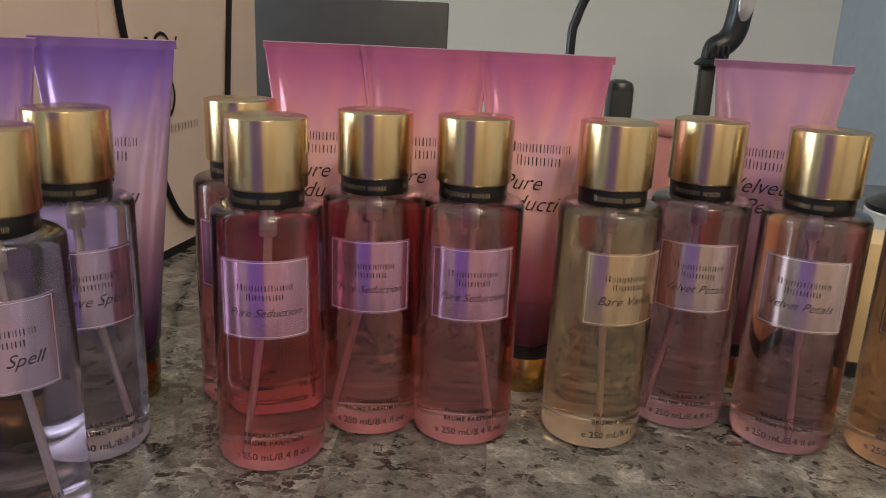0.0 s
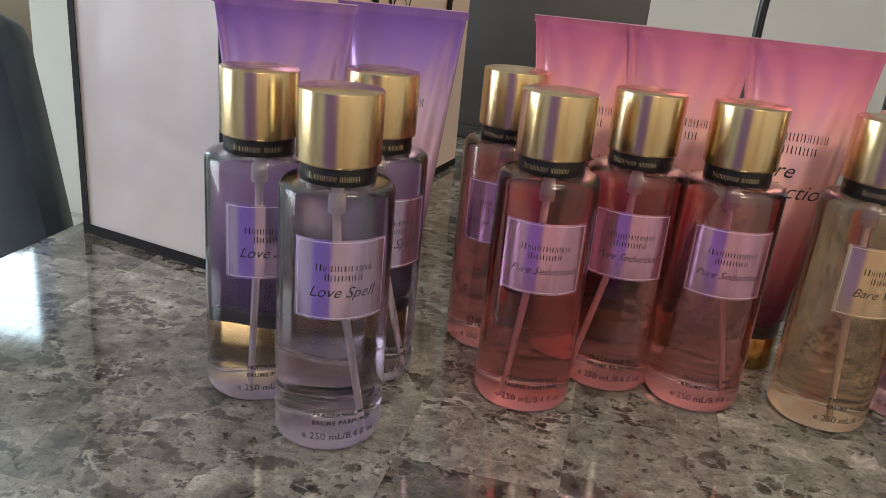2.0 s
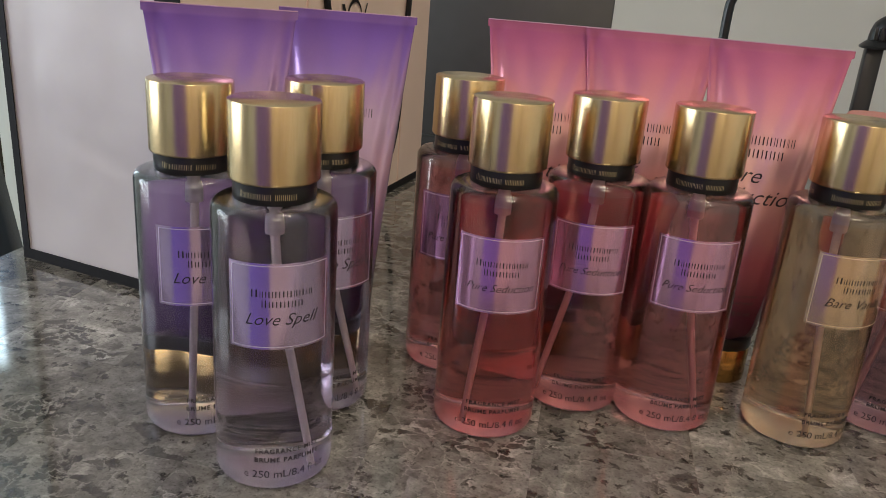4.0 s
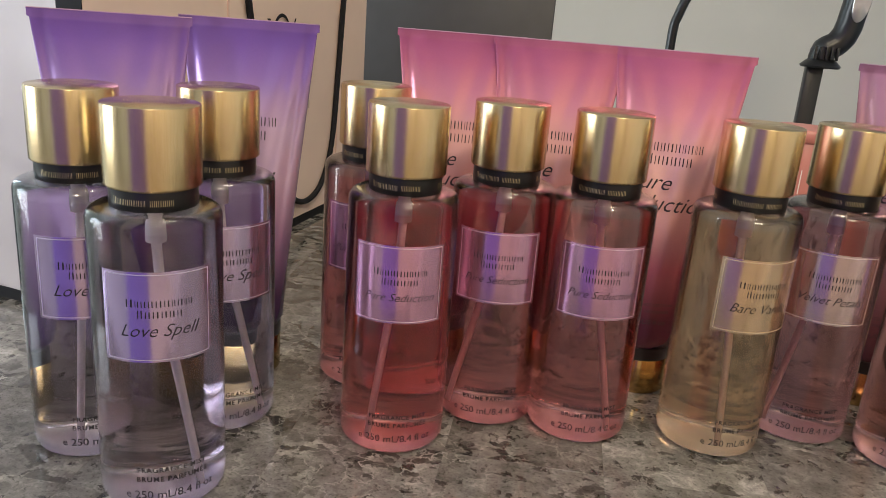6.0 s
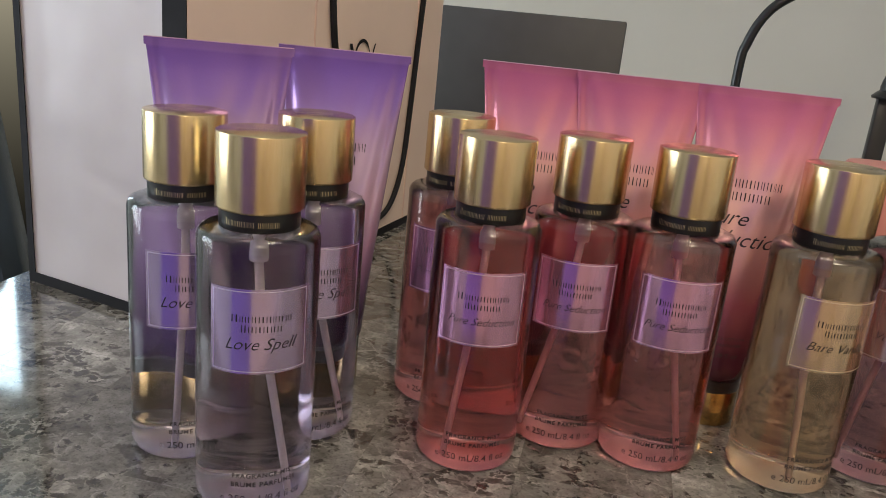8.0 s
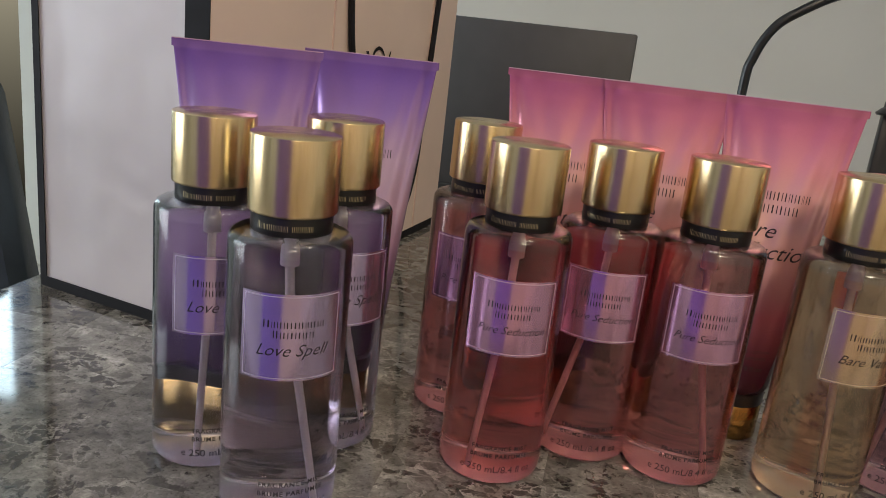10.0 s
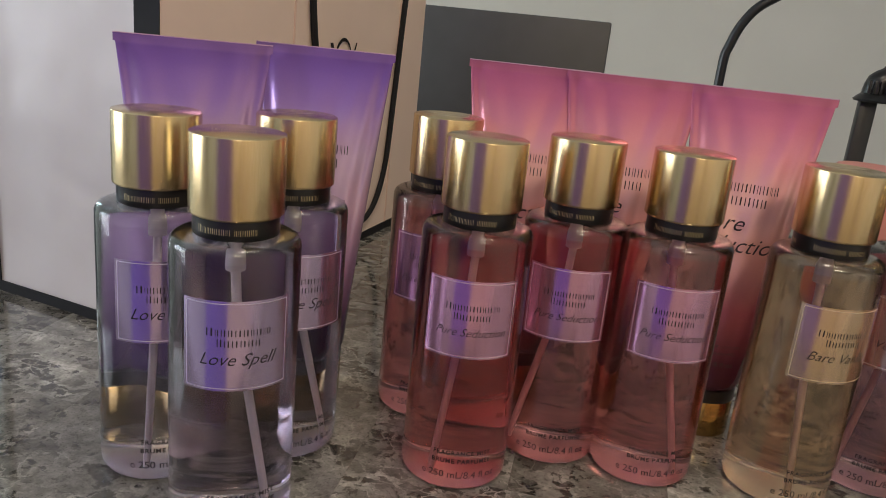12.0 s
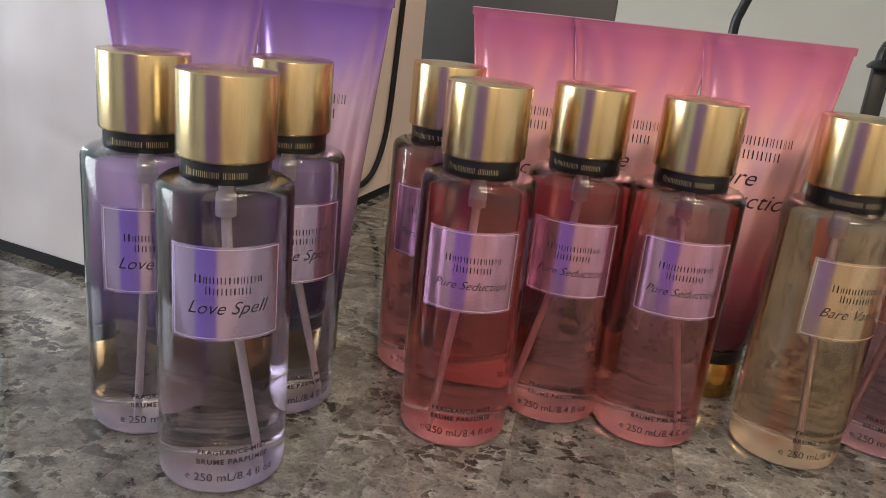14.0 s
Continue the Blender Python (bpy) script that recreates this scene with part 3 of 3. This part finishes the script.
part("bottom_panel", bag_panel(0.0014, u_len - 0.0014, 0.0014, v_len - 0.0014, 0.0005, 0.002), BAGBLACK, bag)
part("black_trim", bag_panel(-0.0008, 0.022, -0.0008, 0.0, 0.009, BAG_H), BAGBLACK, bag)
part("black_trim", bag_panel(u_len - 0.007, u_len + 0.0006, -0.0008, 0.0, 0.009, BAG_H), BAGBLACK, bag)
part("black_trim", bag_panel(-0.0008, u_len + 0.0006, -0.0010, 0.0, 0.0, 0.009), BAGBLACK, bag)
part("black_trim", bag_panel(-0.0010, 0.0, 0.0002, v_len, 0.0, 0.009), BAGBLACK, bag)
part("cord_handle", pipe(spline([bag_point(-0.004, v, z) for v, z in ((0.19, 0.36), (0.203, 0.25), (0.215, 0.20), (0.235, 0.14), (0.262, 0.075), (0.290, 0.038), (0.325, 0.025), (0.362, 0.037), (0.388, 0.08), (0.400, 0.16), (0.410, 0.25), (0.425, 0.36))]), 0.0032, 8), BAGBLACK, bag, "black cord handle hanging down")

def on_bag(x, y):
    p = bag_point(-0.0012, x, y)
    return (p.x, p.y, p.z)


def ring_band(cx, cy, rx, ry, a0, a1, wide, n=18):
    """A bow-shaped stroke that swells in its middle."""
    vs, fs = [], []
    for k in range(n + 1):
        a = radians(a0 + (a1 - a0) * k / n)
        w = wide * (0.35 + 0.65 * math.sin(math.pi * k / n))
        for r in (-w / 2, w / 2):
            vs.append((cx + (rx + r) * math.cos(a), cy + (ry + r) * math.sin(a), 0))
    for k in range(n):
        fs.append((2 * k, 2 * k + 1, 2 * k + 3, 2 * k + 2))
    return vs, fs


def stroke(x0, y0, x1, y1, w):
    return [(x0 - w / 2, y0, 0), (x0 + w / 2, y0, 0), (x1 + w / 2, y1, 0), (x1 - w / 2, y1, 0)], [(0, 1, 2, 3)]


mark = [ring_band(0.272, 0.205, 0.017, 0.020, 20, 200, 0.0038), ring_band(0.272, 0.165, 0.019, 0.022, -160, 60, 0.0045), stroke(0.272, 0.165, 0.246, 0.222, 0.006), stroke(0.272, 0.165, 0.300, 0.222, 0.003),
        stroke(0.239, 0.222, 0.254, 0.222, 0.0), stroke(0.255, 0.187, 0.290, 0.184, 0.004)]
part("emblem", laid("emblem", join_flat(*[(m, 0, 0) for m in mark]), on_bag, BAGBLACK), None, bag, "black printed ornament")
part("imprint", laid("imprint", join_flat((bars(BRAND_A + BRAND_B, 0.008, 0.19), 0.24, 0.128)), on_bag, plain("grey_print", (0.25, 0.2, 0.19), 0.6)), None, bag)
# two upright lines of shade on the card, put in as darker strips
for v in (0.176, 0.407):
    part("crease", bag_panel(-0.0009, 0.0, v, v + 0.0022, 0.009, BAG_H), plain("crease_shade", (0.60, 0.43, 0.36), 0.6), bag)

# ---- laptop ----
LAPTOP = plain("dark_laptop_shell", (0.042, 0.042, 0.044), 0.55, grain=0.1)
laptop = tagged(new("laptop"), "dark grey open laptop with its screen off", "laptop")
part("base", box(0.33, 0.23, 0.018, (0, 0.02, 0.010), 0.004), LAPTOP, laptop)
screen = part("screen", box(0.33, 0.008, 0.25, (0, 0, 0.125), 0.003), LAPTOP, laptop)
screen.matrix_world = pose(0, -0.10, 0.022, -6)
laptop.matrix_world = pose(-0.148, 1.27, 0, 0, 0, -2)

# ---- things behind the table ----
STEEL = plain("grey_steel", (0.5, 0.5, 0.52), 0.3, 0.9)
neck = tagged(new("gooseneck_holder"), "black flexible gooseneck holder bent over at its top", "holder")
part("gooseneck", pipe(spline([(0.25, 1.7, FLOOR_Z + 0.02), (0.245, 1.7, -0.2), (0.238, 1.7, 0.18), (0.246, 1.7, 0.26), (0.274, 1.7, 0.32), (0.318, 1.7, 0.356), (0.374, 1.7, 0.388), (0.432, 1.7, 0.404), (0.484, 1.7, 0.40)]), 0.0095, 10), BLACK, neck)
part("foot", lathe([(0, FLOOR_Z), (0.10, FLOOR_Z), (0.11, FLOOR_Z + 0.006), (0.10, FLOOR_Z + 0.02), (0, FLOOR_Z + 0.024)]), BLACK, neck).location = (0.25, 1.7, 0)

arm = tagged(new("stand_arm"), "black jointed stand with a clamp arm", "stand")
part("pole", box(0.032, 0.02, 0.93, (0.518, 1.7, 0.18 - 0.465), 0.003), BLACK, arm)
part("flange", lathe([(0, 0.178), (0.036, 0.178), (0.038, 0.182), (0.030, 0.190), (0.022, 0.196), (0, 0.196)], 24), BLACK, arm).location = (0.528, 1.7, 0)
part("joint", pipe(spline([(0.526, 1.7, 0.19), (0.530, 1.7, 0.212), (0.550, 1.7, 0.226), (0.563, 1.7, 0.25), (0.570, 1.7, 0.30), (0.582, 1.7, 0.42)]), [0.024] * 8 + [0.025] * 33, 12), BLACK, arm)
part("foot", lathe([(0, FLOOR_Z), (0.10, FLOOR_Z), (0.11, FLOOR_Z + 0.006), (0.10, FLOOR_Z + 0.02), (0, FLOOR_Z + 0.024)]), BLACK, arm).location = (0.518, 1.7, 0)
plate = lathe([(0, -0.003), (0.015, -0.003), (0.016, -0.002), (0.016, 0.002), (0, 0.002)], 24)
for v in plate.verts:
    v.co = Vector((v.co.x, v.co.z, v.co.y * 2.4))
bmesh.ops.recalc_face_normals(plate, faces=plate.faces)
part("plate", plate, STEEL, arm, "oval steel plate").matrix_world = pose(0.572, 1.674, 0.305, 0, 5, 0)
for k in range(5):
    part("tooth", box(0.005, 0.006, 0.024, (0.508 + 0.010 * k, 1.675, 0.206), 0.001), BLACK, arm)

# ---- dark chair beside the table ----
LEATHER = plain("dark_leather", (0.02, 0.028, 0.034), 0.4, grain=0.2, bump=0.2, bump_scale=300)
chair = tagged(new("dining_chair"), "dark teal upholstered dining chair beside the table", "chair")
bm = box(0.64, 0.07, 0.64, (0, 0, 0.30), 0.033)
bmesh.ops.subdivide_edges(bm, edges=[e for e in bm.edges if e.calc_length() > 0.2], cuts=6, use_grid_fill=True)
for v in bm.verts:
    v.co.x *= 1.0 - 0.42 * max(0.0, v.co.z / 0.62)
    v.co.y -= 0.03 * (v.co.x / 0.25) ** 2
part("backrest", bm, LEATHER, chair)
part("seat", box(0.46, 0.44, 0.09, (0, -0.24, -0.02), 0.03), LEATHER, chair)
for lx in (-0.19, 0.19):
    for ly in (-0.4, -0.02):
        part("leg", box(0.035, 0.035, 0.23, (lx, ly, -0.175), 0.003), BLACK, chair)
chair.matrix_world = pose(-0.905, 0.82, FLOOR_Z + 0.283, 0, 0, 0)

# ---- small things on the table ----
CORAL = plain("coral_enamel", (0.48, 0.18, 0.15), 0.35, grain=0.05)
can = tagged(new("canister"), "coral pink canister with a flat lid", "canister")
part("body", lathe([(0, 0), (0.027, 0), (0.0285, 0.002), (0.0285, 0.150), (0.027, 0.152), (0, 0.152)]), CORAL, can)
part("lid", lathe([(0, 0.152), (0.0295, 0.152), (0.0300, 0.153), (0.0300, 0.161), (0.0285, 0.163), (0, 0.1625)]), CORAL, can)
part("emblem", laid("emblem", bars([1.0, 1.0], 0.022, 0.011), round_place(0.0287, 0.105), plain("white_print", (0.8, 0.75, 0.72), 0.5)), None, can)
can.matrix_world = pose(0.266, 0.80, 0, 0, 0, -15)

carton = tagged(new("carton"), "small pale gold carton with a dark foot", "box")
part("box", box(0.05, 0.05, 0.094, (0, 0, 0.059), 0.001), plain("pale_gold_card", (0.72, 0.55, 0.30), 0.4, grain=0.08), carton)
part("foot", box(0.052, 0.052, 0.012, (0, 0, 0.006), 0.001), BLACK, carton)
carton.matrix_world = pose(0.378, 0.618, 0, 0, 0, -10)

speaker = tagged(new("loudspeaker"), "small black rounded loudspeaker standing on the table", "speaker")
part("case", box(0.040, 0.05, 0.166, (0, 0, 0.083), 0.012), BLACK, speaker)
part("grille", box(0.030, 0.002, 0.12, (0, -0.0255, 0.09), 0.0008), plain("dark_mesh", (0.03, 0.03, 0.03), 0.7), speaker)
speaker.matrix_world = pose(0.288, 1.33, 0)

cable = tagged(new("cable"), "loose black cable looping over the table", "cable")
part("cord", pipe(spline([(0.22, 1.36, 0.006), (0.30, 1.35, 0.012), (0.36, 1.35, 0.044), (0.41, 1.36, 0.062), (0.45, 1.37, 0.05), (0.50, 1.37, 0.005)], 6), 0.006, 8), BLACK, cable)

dish = tagged(new("dish"), "white round dish with a black lid", "dish")
part("bowl", lathe([(0, 0), (0.04, 0), (0.058, 0.015), (0.062, 0.05), (0.060, 0.052), (0, 0.050)]), plain("white_ceramic", (0.75, 0.75, 0.74), 0.25), dish)
part("lid", lathe([(0, 0.052), (0.061, 0.052), (0.062, 0.058), (0.045, 0.068), (0, 0.072)]), BLACK, dish)
dish.matrix_world = pose(0.60, 0.97, 0)

# ---- marble tiles of the table top ----
PX, PY = 0.0925, 0.0835
tile_meshes = {}
xs = [TX0] + [-0.4655 + PX * k for k in range(1, 14)] + [TX1]
ys = [TY0] + [-0.0785 + PY * k for k in range(4, 18)] + [TY1]
for y0, y1 in zip(ys, ys[1:]):
    for x0, x1 in zip(xs, xs[1:]):
        w, h = round(x1 - x0, 4), round(y1 - y0, 4)
        if (w, h) not in tile_meshes:
            tile_meshes[w, h] = mesh_of("tile", box(w, h, 0.004, (0, 0, -0.002), 0.0002), MARBLE, False)
        tile = new("tile", tile_meshes[w, h])
        tile.parent, tile.location = table, ((x0 + x1) / 2, (y0 + y1) / 2, 0)
